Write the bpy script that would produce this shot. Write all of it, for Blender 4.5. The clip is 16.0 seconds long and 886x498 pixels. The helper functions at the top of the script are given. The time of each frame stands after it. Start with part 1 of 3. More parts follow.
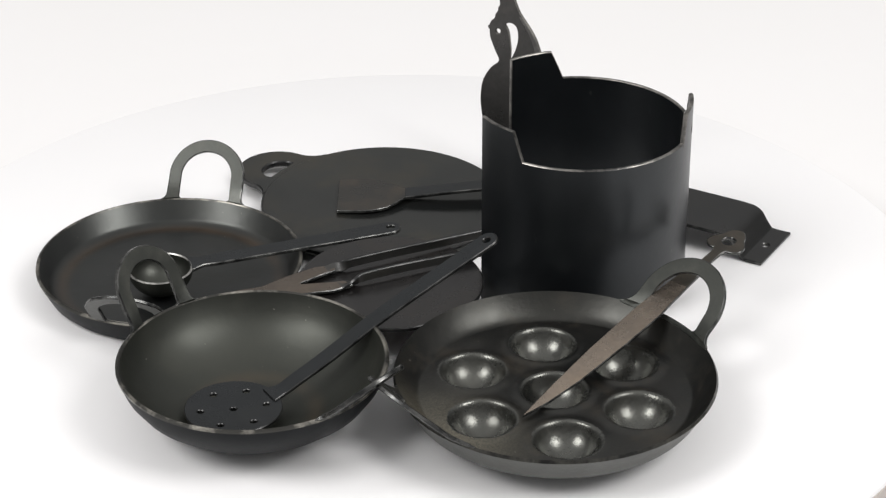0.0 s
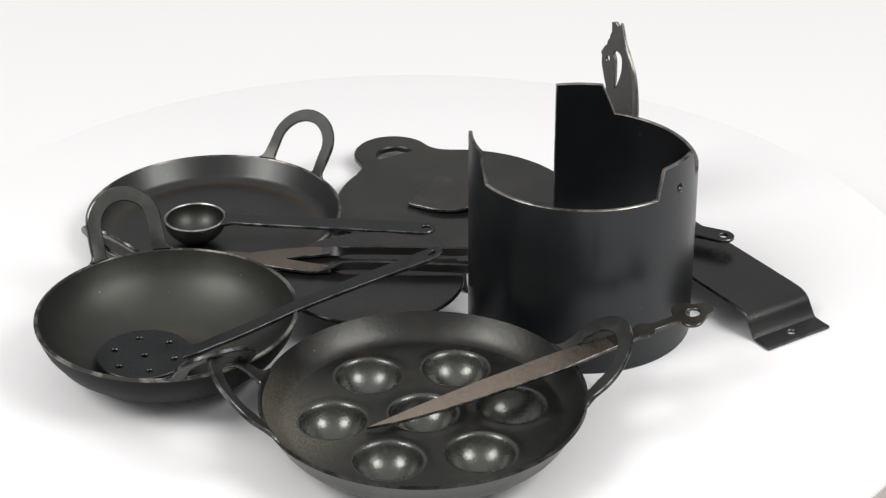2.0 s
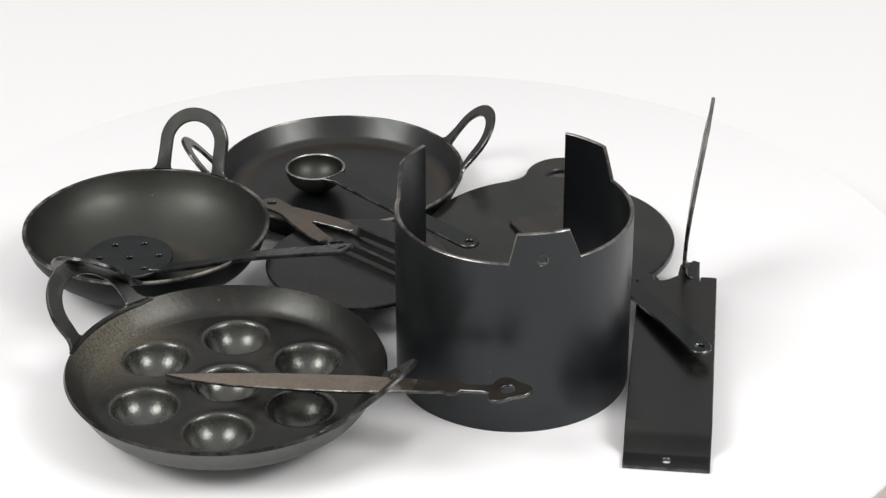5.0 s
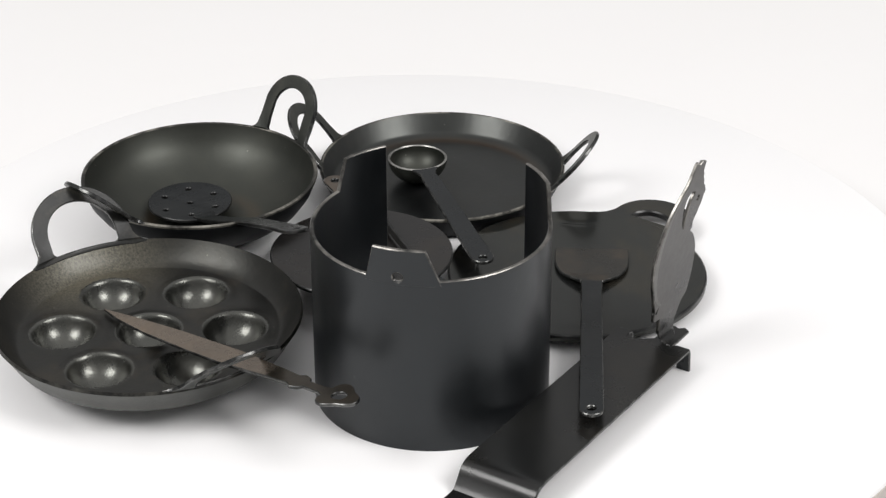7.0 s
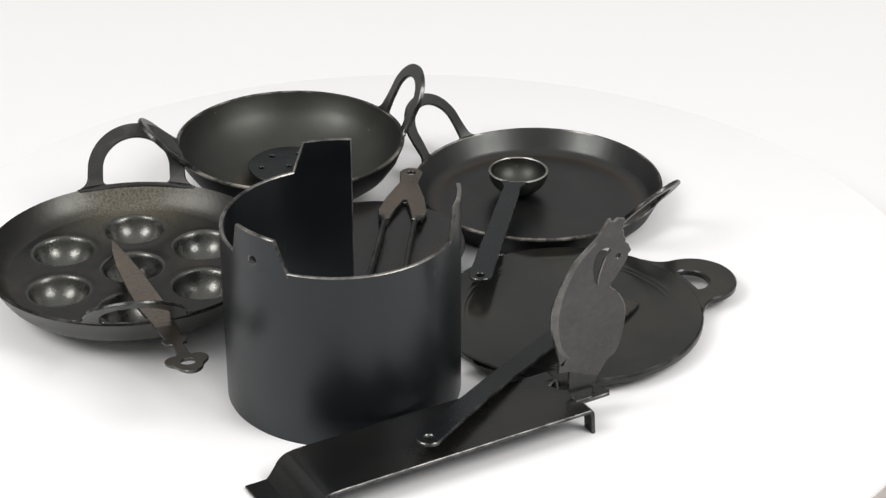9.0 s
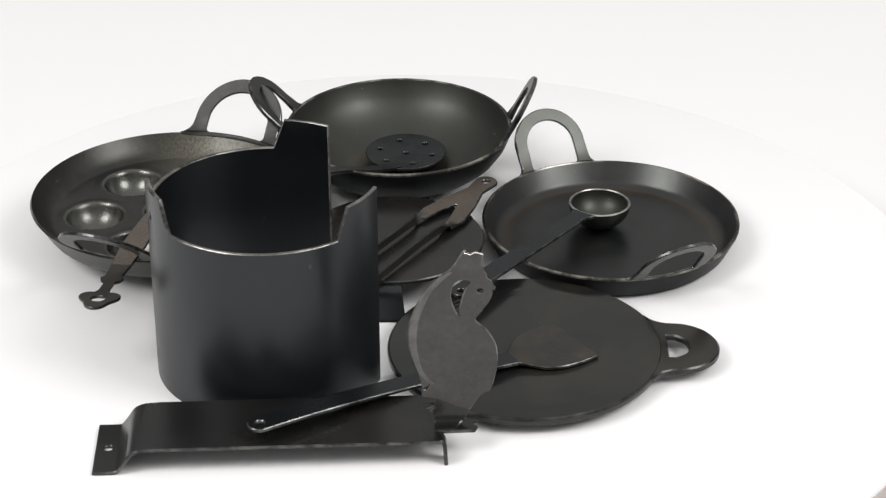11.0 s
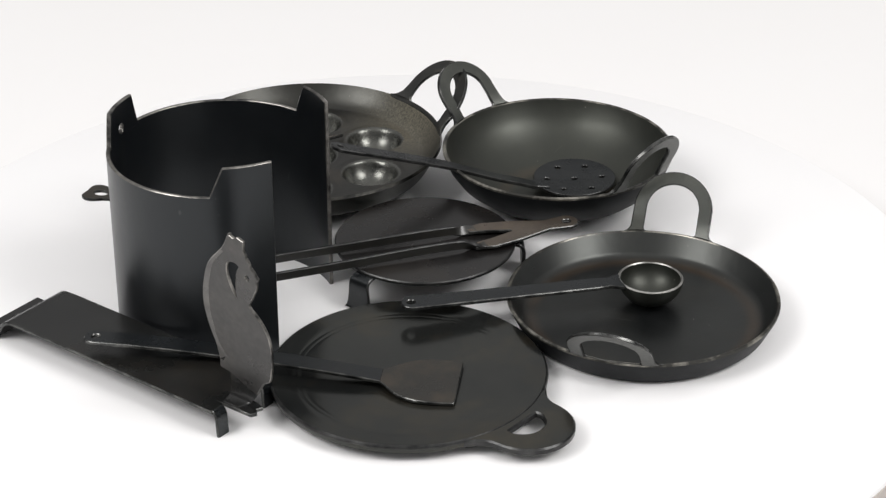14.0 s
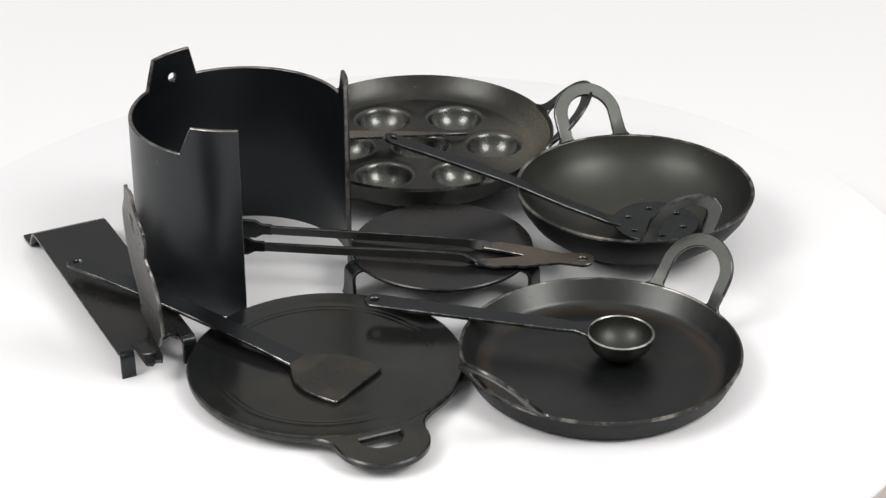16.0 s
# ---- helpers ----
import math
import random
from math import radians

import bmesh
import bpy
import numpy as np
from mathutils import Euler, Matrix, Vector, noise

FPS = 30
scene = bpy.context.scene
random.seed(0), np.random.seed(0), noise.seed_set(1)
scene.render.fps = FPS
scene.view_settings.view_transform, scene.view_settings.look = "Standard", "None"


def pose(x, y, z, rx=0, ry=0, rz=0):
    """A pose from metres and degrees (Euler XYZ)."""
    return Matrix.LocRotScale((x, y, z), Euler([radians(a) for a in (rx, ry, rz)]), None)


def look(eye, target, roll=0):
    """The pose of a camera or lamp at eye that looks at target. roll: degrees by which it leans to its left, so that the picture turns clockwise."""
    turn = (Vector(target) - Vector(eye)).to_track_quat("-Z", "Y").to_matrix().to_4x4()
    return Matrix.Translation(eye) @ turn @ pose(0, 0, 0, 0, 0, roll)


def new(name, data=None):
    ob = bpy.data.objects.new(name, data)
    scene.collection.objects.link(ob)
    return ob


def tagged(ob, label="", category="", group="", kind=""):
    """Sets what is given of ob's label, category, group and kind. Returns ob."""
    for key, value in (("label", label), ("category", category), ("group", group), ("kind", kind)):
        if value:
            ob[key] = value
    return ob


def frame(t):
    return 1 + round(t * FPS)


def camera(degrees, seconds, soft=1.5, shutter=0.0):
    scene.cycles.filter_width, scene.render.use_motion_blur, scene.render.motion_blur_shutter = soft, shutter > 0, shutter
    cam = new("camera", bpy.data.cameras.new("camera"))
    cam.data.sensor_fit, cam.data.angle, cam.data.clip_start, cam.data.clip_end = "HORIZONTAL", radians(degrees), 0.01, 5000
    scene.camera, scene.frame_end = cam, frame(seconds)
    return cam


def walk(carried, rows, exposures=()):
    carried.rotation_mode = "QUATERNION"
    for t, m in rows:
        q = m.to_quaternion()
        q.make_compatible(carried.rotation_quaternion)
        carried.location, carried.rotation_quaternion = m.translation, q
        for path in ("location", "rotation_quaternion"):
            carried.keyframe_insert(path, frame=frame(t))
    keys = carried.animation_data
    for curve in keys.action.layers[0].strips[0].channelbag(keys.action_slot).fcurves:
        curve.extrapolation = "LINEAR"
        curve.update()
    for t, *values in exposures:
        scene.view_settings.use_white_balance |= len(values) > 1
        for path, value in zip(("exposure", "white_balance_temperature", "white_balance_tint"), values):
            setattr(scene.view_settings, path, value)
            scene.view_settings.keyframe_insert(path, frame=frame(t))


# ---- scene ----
# ---- camera: it stands still before the turning table ----
cam = camera(22.24, 16.0, soft=1.35)
EYE = look((0, -1.1, 0.6278), (0.0168, -0.222, 0.1494), roll=-0.17)
walk(cam, [(0, EYE), (16, EYE)], exposures=[(0, -0.05), (16, -0.05)])


def table_turn(t):
    """Degrees by which the turntable has turned at t seconds, clockwise from above."""
    dev = np.interp(t, [0, 2, 4, 6.5, 9, 11.5, 14, 16], [0, -0.15, -0.11, -0.18, 0.12, 0.27, 0.19, 0])
    return -(13.338 * t + float(dev))


# ---- light: white studio with two softboxes, one on either side of the camera ----
world = bpy.data.worlds.new("studio")
scene.world = world
world.use_nodes = True
wt = world.node_tree
wt.nodes["Background"].inputs[0].default_value = (1.0, 0.99, 0.985, 1)
# unseen surroundings, added as a gradient: bright overhead, dimmer towards the horizon
wco, wsep, wmap = wt.nodes.new("ShaderNodeTexCoord"), wt.nodes.new("ShaderNodeSeparateXYZ"), wt.nodes.new("ShaderNodeMapRange")
wt.links.new(wco.outputs["Generated"], wsep.inputs[0])
wt.links.new(wsep.outputs["Z"], wmap.inputs[0])
for slot, value in ((1, 0.2), (2, 0.92), (3, 0.2), (4, 0.8)):
    wmap.inputs[slot].default_value = value
wt.links.new(wmap.outputs[0], wt.nodes["Background"].inputs[1])


def softbox(name, eye, target, sx, sy, watts, color=(1, 1, 1)):
    la = bpy.data.lights.new(name, "AREA")
    la.shape, la.size, la.size_y, la.energy, la.color = "RECTANGLE", sx, sy, watts, color
    ob = new(name, la)
    ob.matrix_world = look(eye, target)
    return ob


softbox("softbox", (-1.82, -1.0, 2.15), (0, 0.3, 0), 1.25, 1.25, 50.0, (1, 0.988, 0.978))
softbox("softbox", (1.82, -1.0, 2.15), (0, 0.3, 0), 1.25, 1.25, 50.0, (1, 0.988, 0.978))


# ---- materials ----
def material(name):
    m = bpy.data.materials.new(name)
    m.use_nodes = True
    nt = m.node_tree
    return m, nt, nt.nodes["Principled BSDF"]


def noise_node(nt, scale, detail=4.0, rough=0.55, stretch=None):
    co = nt.nodes.new("ShaderNodeTexCoord")
    n = nt.nodes.new("ShaderNodeTexNoise")
    n.inputs["Scale"].default_value, n.inputs["Detail"].default_value, n.inputs["Roughness"].default_value = scale, detail, rough
    if stretch:
        mp = nt.nodes.new("ShaderNodeMapping")
        mp.inputs["Scale"].default_value = stretch
        nt.links.new(co.outputs["Object"], mp.inputs[0])
        nt.links.new(mp.outputs[0], n.inputs["Vector"])
    else:
        nt.links.new(co.outputs["Object"], n.inputs["Vector"])
    return n


def ramp(nt, src, stops):
    r = nt.nodes.new("ShaderNodeValToRGB")
    el = r.color_ramp.elements
    while len(el) < len(stops):
        el.new(0.5)
    for e, (p, c) in zip(el, stops):
        e.position = p
        e.color = (*c, 1) if len(c) == 3 else c
    nt.links.new(src, r.inputs[0])
    return r


def mixer(nt, fac, a, b, mode="MIX"):
    mx = nt.nodes.new("ShaderNodeMix")
    mx.data_type, mx.blend_type = "RGBA", mode
    for sock, v in ((mx.inputs[0], fac), (mx.inputs[6], a), (mx.inputs[7], b)):
        if isinstance(v, (int, float)):
            sock.default_value = v
        elif isinstance(v, tuple):
            sock.default_value = (*v, 1)
        else:
            nt.links.new(v, sock)
    return mx.outputs[2]


def band(nt, centre, radius, width, amount, breakup, flat=False, hard=False):
    """A soft ring (or spot, at radius 0) round centre, broken up by a noise."""
    co, sub, ln = nt.nodes.new("ShaderNodeTexCoord"), nt.nodes.new("ShaderNodeVectorMath"), nt.nodes.new("ShaderNodeVectorMath")
    sub.operation, ln.operation = "SUBTRACT", "LENGTH"
    sub.inputs[1].default_value = centre
    nt.links.new(co.outputs["Object"], sub.inputs[0])
    if flat:
        fl = nt.nodes.new("ShaderNodeVectorMath")
        fl.operation = "MULTIPLY"
        fl.inputs[1].default_value = (1, 1, 0)
        nt.links.new(sub.outputs[0], fl.inputs[0])
        nt.links.new(fl.outputs[0], ln.inputs[0])
    else:
        nt.links.new(sub.outputs[0], ln.inputs[0])
    off, ab, mr, mul = (nt.nodes.new("ShaderNodeMath"), nt.nodes.new("ShaderNodeMath"), nt.nodes.new("ShaderNodeMapRange"), nt.nodes.new("ShaderNodeMath"))
    off.operation, ab.operation, mul.operation = "SUBTRACT", "ABSOLUTE", "MULTIPLY"
    off.inputs[1].default_value = radius
    nt.links.new(ln.outputs["Value"], off.inputs[0])
    nt.links.new(off.outputs[0], ab.inputs[0])
    mr.inputs[1].default_value, mr.inputs[2].default_value, mr.inputs[3].default_value, mr.inputs[4].default_value = 0.0, width, amount, 0.0
    mr.interpolation_type = "SMOOTHSTEP"
    nt.links.new(ab.outputs[0], mr.inputs[0])
    br = ramp(nt, breakup, [(0.36, (0.10, 0.10, 0.10)), (0.72, (1, 1, 1))] if hard else [(0.3, (0.35, 0.35, 0.35)), (0.65, (1, 1, 1))])
    nt.links.new(mr.outputs[0], mul.inputs[0])
    nt.links.new(br.outputs[0], mul.inputs[1])
    return mul.outputs[0]


def iron(name, dark, light, stain, rough=(0.34, 0.5), ior=1.75, metal=0.0, scale=38.0, scratch=0.35, bump=0.12, stain_amount=0.5, sheen=(1.0, 1.0, 1.0), ring=None, patch=None, specks=0.0):
    """Black oiled sheet iron: mottled at two scales, thin stains and a few fine scratches."""
    m, nt, b = material(name)
    big = noise_node(nt, scale)
    fine = noise_node(nt, scale * 7, 4.0)
    col = ramp(nt, big.outputs[0], [(0.3, dark), (0.72, light)]).outputs[0]
    grain = ramp(nt, fine.outputs[0], [(0.3, (0.72, 0.72, 0.72)), (0.75, (1.25, 1.25, 1.25))]).outputs[0]
    col = mixer(nt, 0.42, col, grain, "MULTIPLY")
    spots = noise_node(nt, scale * 0.7, 6.0, 0.7)
    fac = ramp(nt, spots.outputs[0], [(0.52, (0, 0, 0)), (0.72, (stain_amount,) * 3)]).outputs[0]
    col = mixer(nt, fac, col, stain)
    sc = noise_node(nt, 240.0, 2.0, 0.4, (1.0, 0.06, 0.4))
    sfac = ramp(nt, sc.outputs[0], [(0.765, (0, 0, 0)), (0.83, (scratch,) * 3)]).outputs[0]
    col = mixer(nt, sfac, col, (0.16, 0.16, 0.15))
    if specks:
        sp = noise_node(nt, 520.0, 1.0, 0.4)
        col = mixer(nt, ramp(nt, sp.outputs[0], [(0.79, (0, 0, 0)), (0.84, (specks * 0.6,) * 3)]).outputs[0], col, (0.42, 0.40, 0.35))
    if ring:
        # a heat-browned ring: radius, width, colour, amount
        col = mixer(nt, band(nt, (0, 0, 0), ring[0], ring[1], ring[3], spots.outputs[0], flat=True), col, ring[2])
    if patch:
        # a rubbed place: centre, reach, colour, amount
        col = mixer(nt, band(nt, patch[0], 0.0, patch[1], patch[3], noise_node(nt, scale * 13, 6.0, 0.75).outputs[0], hard=True), col, patch[2])
    nt.links.new(col, b.inputs["Base Color"])
    rr = nt.nodes.new("ShaderNodeMapRange")
    rr.inputs[3].default_value, rr.inputs[4].default_value = rough
    rr.inputs[1].default_value, rr.inputs[2].default_value = 0.3, 0.7
    nt.links.new(spots.outputs[0], rr.inputs[0])
    nt.links.new(rr.outputs[0], b.inputs["Roughness"])
    b.inputs["IOR"].default_value, b.inputs["Metallic"].default_value = ior, metal
    b.inputs["Specular Tint"].default_value = (*sheen, 1)
    bp = nt.nodes.new("ShaderNodeBump")
    bp.inputs["Strength"].default_value, bp.inputs["Distance"].default_value = bump, 0.0006
    nt.links.new(fine.outputs[0], bp.inputs["Height"])
    nt.links.new(bp.outputs[0], b.inputs["Normal"])
    return m


def worn(name, dark, light, rough=0.33, stops=(0.36, 0.78), scale=75.0):
    """Cut or rubbed edge: bare steel showing through the black in places."""
    m, nt, b = material(name)
    n = noise_node(nt, scale, 6.0, 0.7)
    col = ramp(nt, n.outputs[0], [(stops[0], dark), (stops[1], light)]).outputs[0]
    nt.links.new(col, b.inputs["Base Color"])
    b.inputs["Metallic"].default_value, b.inputs["Roughness"].default_value = 0.75, rough
    return m


IRON = iron("black_iron", (0.0036, 0.0044, 0.0052), (0.0076, 0.0086, 0.0096), (0.012, 0.012, 0.0115), rough=(0.21, 0.34), ior=1.47, sheen=(0.93, 0.98, 1.0))
# Pan outsides: black iron darkened and dulled for the shade between the pans.
IRON_SHADED = iron("shaded_outer_iron", (0.0028, 0.0033, 0.0040), (0.0060, 0.0067, 0.0076), (0.010, 0.010, 0.010), rough=(0.4, 0.55), ior=1.27, sheen=(0.93, 0.98, 1.0))
IRON_STOVE = iron("blued_sheet_iron", (0.0032, 0.0040, 0.0048), (0.0066, 0.0074, 0.0086), (0.012, 0.012, 0.012), rough=(0.27, 0.38), ior=1.52, scale=22, scratch=0.2, sheen=(0.92, 0.97, 1.0))
IRON_PAN = iron("oiled_pan_iron", (0.0046, 0.0051, 0.0042), (0.0098, 0.0104, 0.0084), (0.018, 0.0175, 0.013), rough=(0.38, 0.5), ior=1.62, scale=48, sheen=(0.97, 1.0, 0.90), ring=(0.031, 0.007, (0.032, 0.022, 0.013), 0.7), specks=0.6)
IRON_FRY = iron("black_pan_iron", (0.0048, 0.0052, 0.0056), (0.0098, 0.0104, 0.0106), (0.018, 0.0165, 0.014), rough=(0.27, 0.4), ior=1.55, scale=40, sheen=(0.97, 1.0, 0.95), ring=(0.0610, 0.006, (0.034, 0.021, 0.012), 0.75), specks=0.5)
# Scuffed; base raised for the light on handles and the dimple pan's outside.
IRON_LOOP = iron("pale_scuffed_iron", (0.0100, 0.0108, 0.0096), (0.023, 0.0240, 0.0206), (0.065, 0.063, 0.052), rough=(0.30, 0.44), ior=1.62, scale=70, bump=0.16, stain_amount=0.5, sheen=(0.97, 1.0, 0.93))
IRON_USED = iron("rubbed_cast_iron", (0.0036, 0.0039, 0.0040), (0.0094, 0.0088, 0.0078), (0.034, 0.027, 0.019), rough=(0.27, 0.42), ior=1.5, scale=60, bump=0.18, stain_amount=0.5, sheen=(0.99, 0.99, 0.92), patch=((-0.079, 0.0, 0.028), 0.062, (0.22, 0.20, 0.15), 0.95), specks=0.5)
IRON_CUP = iron("polished_cup_iron", (0.0048, 0.0052, 0.0052), (0.0110, 0.0108, 0.0096), (0.036, 0.033, 0.027), rough=(0.22, 0.33), ior=1.95, scale=75, bump=0.22, stain_amount=0.5, sheen=(0.99, 1.0, 0.92))
IRON_BROWN = iron("browned_iron", (0.230, 0.195, 0.165), (0.310, 0.255, 0.205), (0.39, 0.30, 0.22), rough=(0.22, 0.34), ior=1.6, metal=0.85, scale=55)
IRON_RUBBED = iron("rubbed_handle_iron", (0.0062, 0.0066, 0.0062), (0.0150, 0.0148, 0.0130), (0.070, 0.064, 0.050), rough=(0.36, 0.5), ior=1.48, scale=90, bump=0.2, stain_amount=0.8, specks=0.7)
# Tongs' arms: paler and more olive than the plain black iron.
IRON_ARM = iron("olive_arm_iron", (0.0085, 0.0085, 0.0075), (0.0165, 0.0160, 0.0135), (0.034, 0.030, 0.022), rough=(0.28, 0.42), ior=1.7, scale=60)
IRON_TONG = iron("heat_tinted_iron", (0.115, 0.096, 0.080), (0.155, 0.128, 0.104), (0.21, 0.165, 0.125), rough=(0.24, 0.36), ior=1.6, metal=0.75, scale=60)
# Knife handle: the blade's brown iron, darkened for its dim reflection.
IRON_DARK = iron("dimmed_knife_iron", (0.045, 0.040, 0.033), (0.080, 0.069, 0.055), (0.12, 0.098, 0.072), rough=(0.28, 0.4), ior=1.6, metal=0.7, scale=60)
IRON_BLADE = iron("bare_blade_iron", (0.052, 0.051, 0.050), (0.070, 0.067, 0.064), (0.12, 0.112, 0.10), rough=(0.24, 0.38), ior=1.6, metal=0.7, scale=45)
GROUND_EDGE = iron("ground_blade_steel", (0.08, 0.078, 0.076), (0.15, 0.146, 0.14), (0.18, 0.17, 0.155), rough=(0.26, 0.36), ior=1.6, metal=0.8, scale=70)
# Stained; the brown in the base also carries a reflection on the head.
IRON_HEAD = iron("brownish_spatula_iron", (0.0080, 0.0078, 0.0072), (0.0135, 0.0122, 0.0102), (0.042, 0.031, 0.021), rough=(0.22, 0.36), ior=1.6, scale=70, bump=0.14, stain_amount=0.7, sheen=(1.0, 0.97, 0.9))
IRON_TAWA = iron("matt_griddle_iron", (0.0085, 0.0092, 0.0094), (0.0145, 0.0148, 0.0138), (0.036, 0.029, 0.018), rough=(0.13, 0.22), ior=1.5, scale=26, bump=0.05, stain_amount=0.6, sheen=(0.97, 1.0, 0.93))
IRON_PLATE = iron("browned_trivet_iron", (0.0075, 0.0070, 0.0070), (0.0125, 0.0112, 0.0106), (0.020, 0.0165, 0.0130), rough=(0.2, 0.32), ior=1.5, scale=30, bump=0.07, stain_amount=0.6)
IRON_DECK = iron("oiled_base_iron", (0.0052, 0.0056, 0.0056), (0.0105, 0.0104, 0.0096), (0.024, 0.019, 0.014), rough=(0.2, 0.32), ior=1.5, scale=16, bump=0.08, stain_amount=0.5)
EDGE = worn("worn_edge", (0.035, 0.035, 0.034), (0.42, 0.40, 0.37), 0.3)
EDGE_RIM = worn("chipped_rim", (0.045, 0.044, 0.040), (0.60, 0.57, 0.50), 0.3, (0.48, 0.80), 34.0)
EDGE_CAST = worn("cast_rim", (0.020, 0.020, 0.019), (0.13, 0.125, 0.11), 0.34, (0.42, 0.80), 120.0)
EDGE_DARK = worn("dark_edge", (0.014, 0.0145, 0.015), (0.10, 0.10, 0.098), 0.32)
EDGE_DIM = worn("rubbed_edge", (0.022, 0.023, 0.023), (0.22, 0.22, 0.21), 0.26, (0.40, 0.82), 110.0)


def white(name, col, rough, dirt):
    m, nt, b = material(name)
    n = noise_node(nt, 5.0, 5.0)
    c = ramp(nt, n.outputs[0], [(0.3, col), (0.75, dirt)]).outputs[0]
    nt.links.new(c, b.inputs["Base Color"])
    b.inputs["Roughness"].default_value = rough
    return m


WHITE_DISC = white("white_laminate", (0.87, 0.862, 0.865), 0.55, (0.855, 0.848, 0.852))
EDGE_BAND = white("beige_edging", (0.50, 0.455, 0.42), 0.5, (0.44, 0.40, 0.37))
WHITE_SHEET = white("white_paper_sweep", (0.800, 0.790, 0.789), 0.75, (0.790, 0.779, 0.775))


# ---- mesh tools ----
def finish(me, mats, angle=32):
    for m in mats:
        me.materials.append(m)
    me.polygons.foreach_set("use_smooth", [True] * len(me.polygons))
    me.set_sharp_from_angle(angle=radians(angle))
    me.update()
    return me


def part(name, bm, mats, parent, label="", at=None, angle=32):
    """Links a bmesh as one mesh object under a thing or a part."""
    me = bpy.data.meshes.new(name)
    bmesh.ops.recalc_face_normals(bm, faces=bm.faces)
    bm.to_mesh(me)
    bm.free()
    finish(me, mats if isinstance(mats, (list, tuple)) else [mats], angle)
    ob = new(name, me)
    ob.parent = parent
    if at is not None:
        ob.matrix_basis = at
    return tagged(ob, label) if label else ob


MOVERS = []


def thing(name, m, label, category, group=""):
    ob = new(name)
    ob.empty_display_size = 0.02
    ob.matrix_basis = m
    tagged(ob, label, category, group)
    MOVERS.append(ob)
    return ob


def lathe(profile, segs=160, rim=(), under=()):
    """Closed profile of (r, z) turned round z; rim, under: profile segments that take material 1 and 2."""
    bm = bmesh.new()
    rings = []
    for r, z in profile:
        if r < 1e-6:
            rings.append([bm.verts.new((0, 0, z))])
        else:
            rings.append([bm.verts.new((r * math.cos(2 * math.pi * k / segs), r * math.sin(2 * math.pi * k / segs), z)) for k in range(segs)])
    n = len(rings)
    for i in range(n):
        a, b = rings[i], rings[(i + 1) % n]
        if len(a) == 1 and len(b) == 1:
            continue
        for k in range(segs):
            k2 = (k + 1) % segs
            if len(a) == 1:
                f = bm.faces.new((a[0], b[k], b[k2]))
            elif len(b) == 1:
                f = bm.faces.new((a[k], b[0], a[k2]))
            else:
                f = bm.faces.new((a[k], b[k], b[k2], a[k2]))
            f.material_index = 1 if i in rim else 2 if i in under else 0
    return bm


def circle_pts(cx, cy, rx, ry=None, n=24, turn=0.0):
    ry = rx if ry is None else ry
    out = []
    for k in range(n):
        a = 2 * math.pi * k / n
        x, y = rx * math.cos(a), ry * math.sin(a)
        out.append((cx + x * math.cos(turn) - y * math.sin(turn), cy + x * math.sin(turn) + y * math.cos(turn)))
    return out


def rounded(pts, radius, n=5):
    """A polygon with its corners rounded (radius one number or one a corner)."""
    out = []
    m = len(pts)
    for i in range(m):
        p0, p1, p2 = Vector(pts[i - 1]), Vector(pts[i]), Vector(pts[(i + 1) % m])
        r = radius[i] if isinstance(radius, (list, tuple)) else radius
        d0, d1 = p0 - p1, p2 - p1
        r = min(r, d0.length * 0.48, d1.length * 0.48)
        if r < 1e-5:
            out.append(tuple(p1))
            continue
        a, b = p1 + d0.normalized() * r, p1 + d1.normalized() * r
        for k in range(n + 1):
            t = k / n
            out.append(tuple((1 - t) ** 2 * a + 2 * t * (1 - t) * p1 + t * t * b))
    return out


def smooth_loop(pts, steps=5):
    """A closed smooth curve through a few points."""
    out = []
    m = len(pts)
    for i in range(m):
        p0, p1, p2, p3 = (Vector(pts[(i + k) % m]) for k in (-1, 0, 1, 2))
        for s in range(steps):
            t = s / steps
            out.append(tuple(0.5 * (2 * p1 + (p2 - p0) * t + (2 * p0 - 5 * p1 + 4 * p2 - p3) * t * t + (3 * p1 - p0 - 3 * p2 + p3) * t ** 3)))
    return out


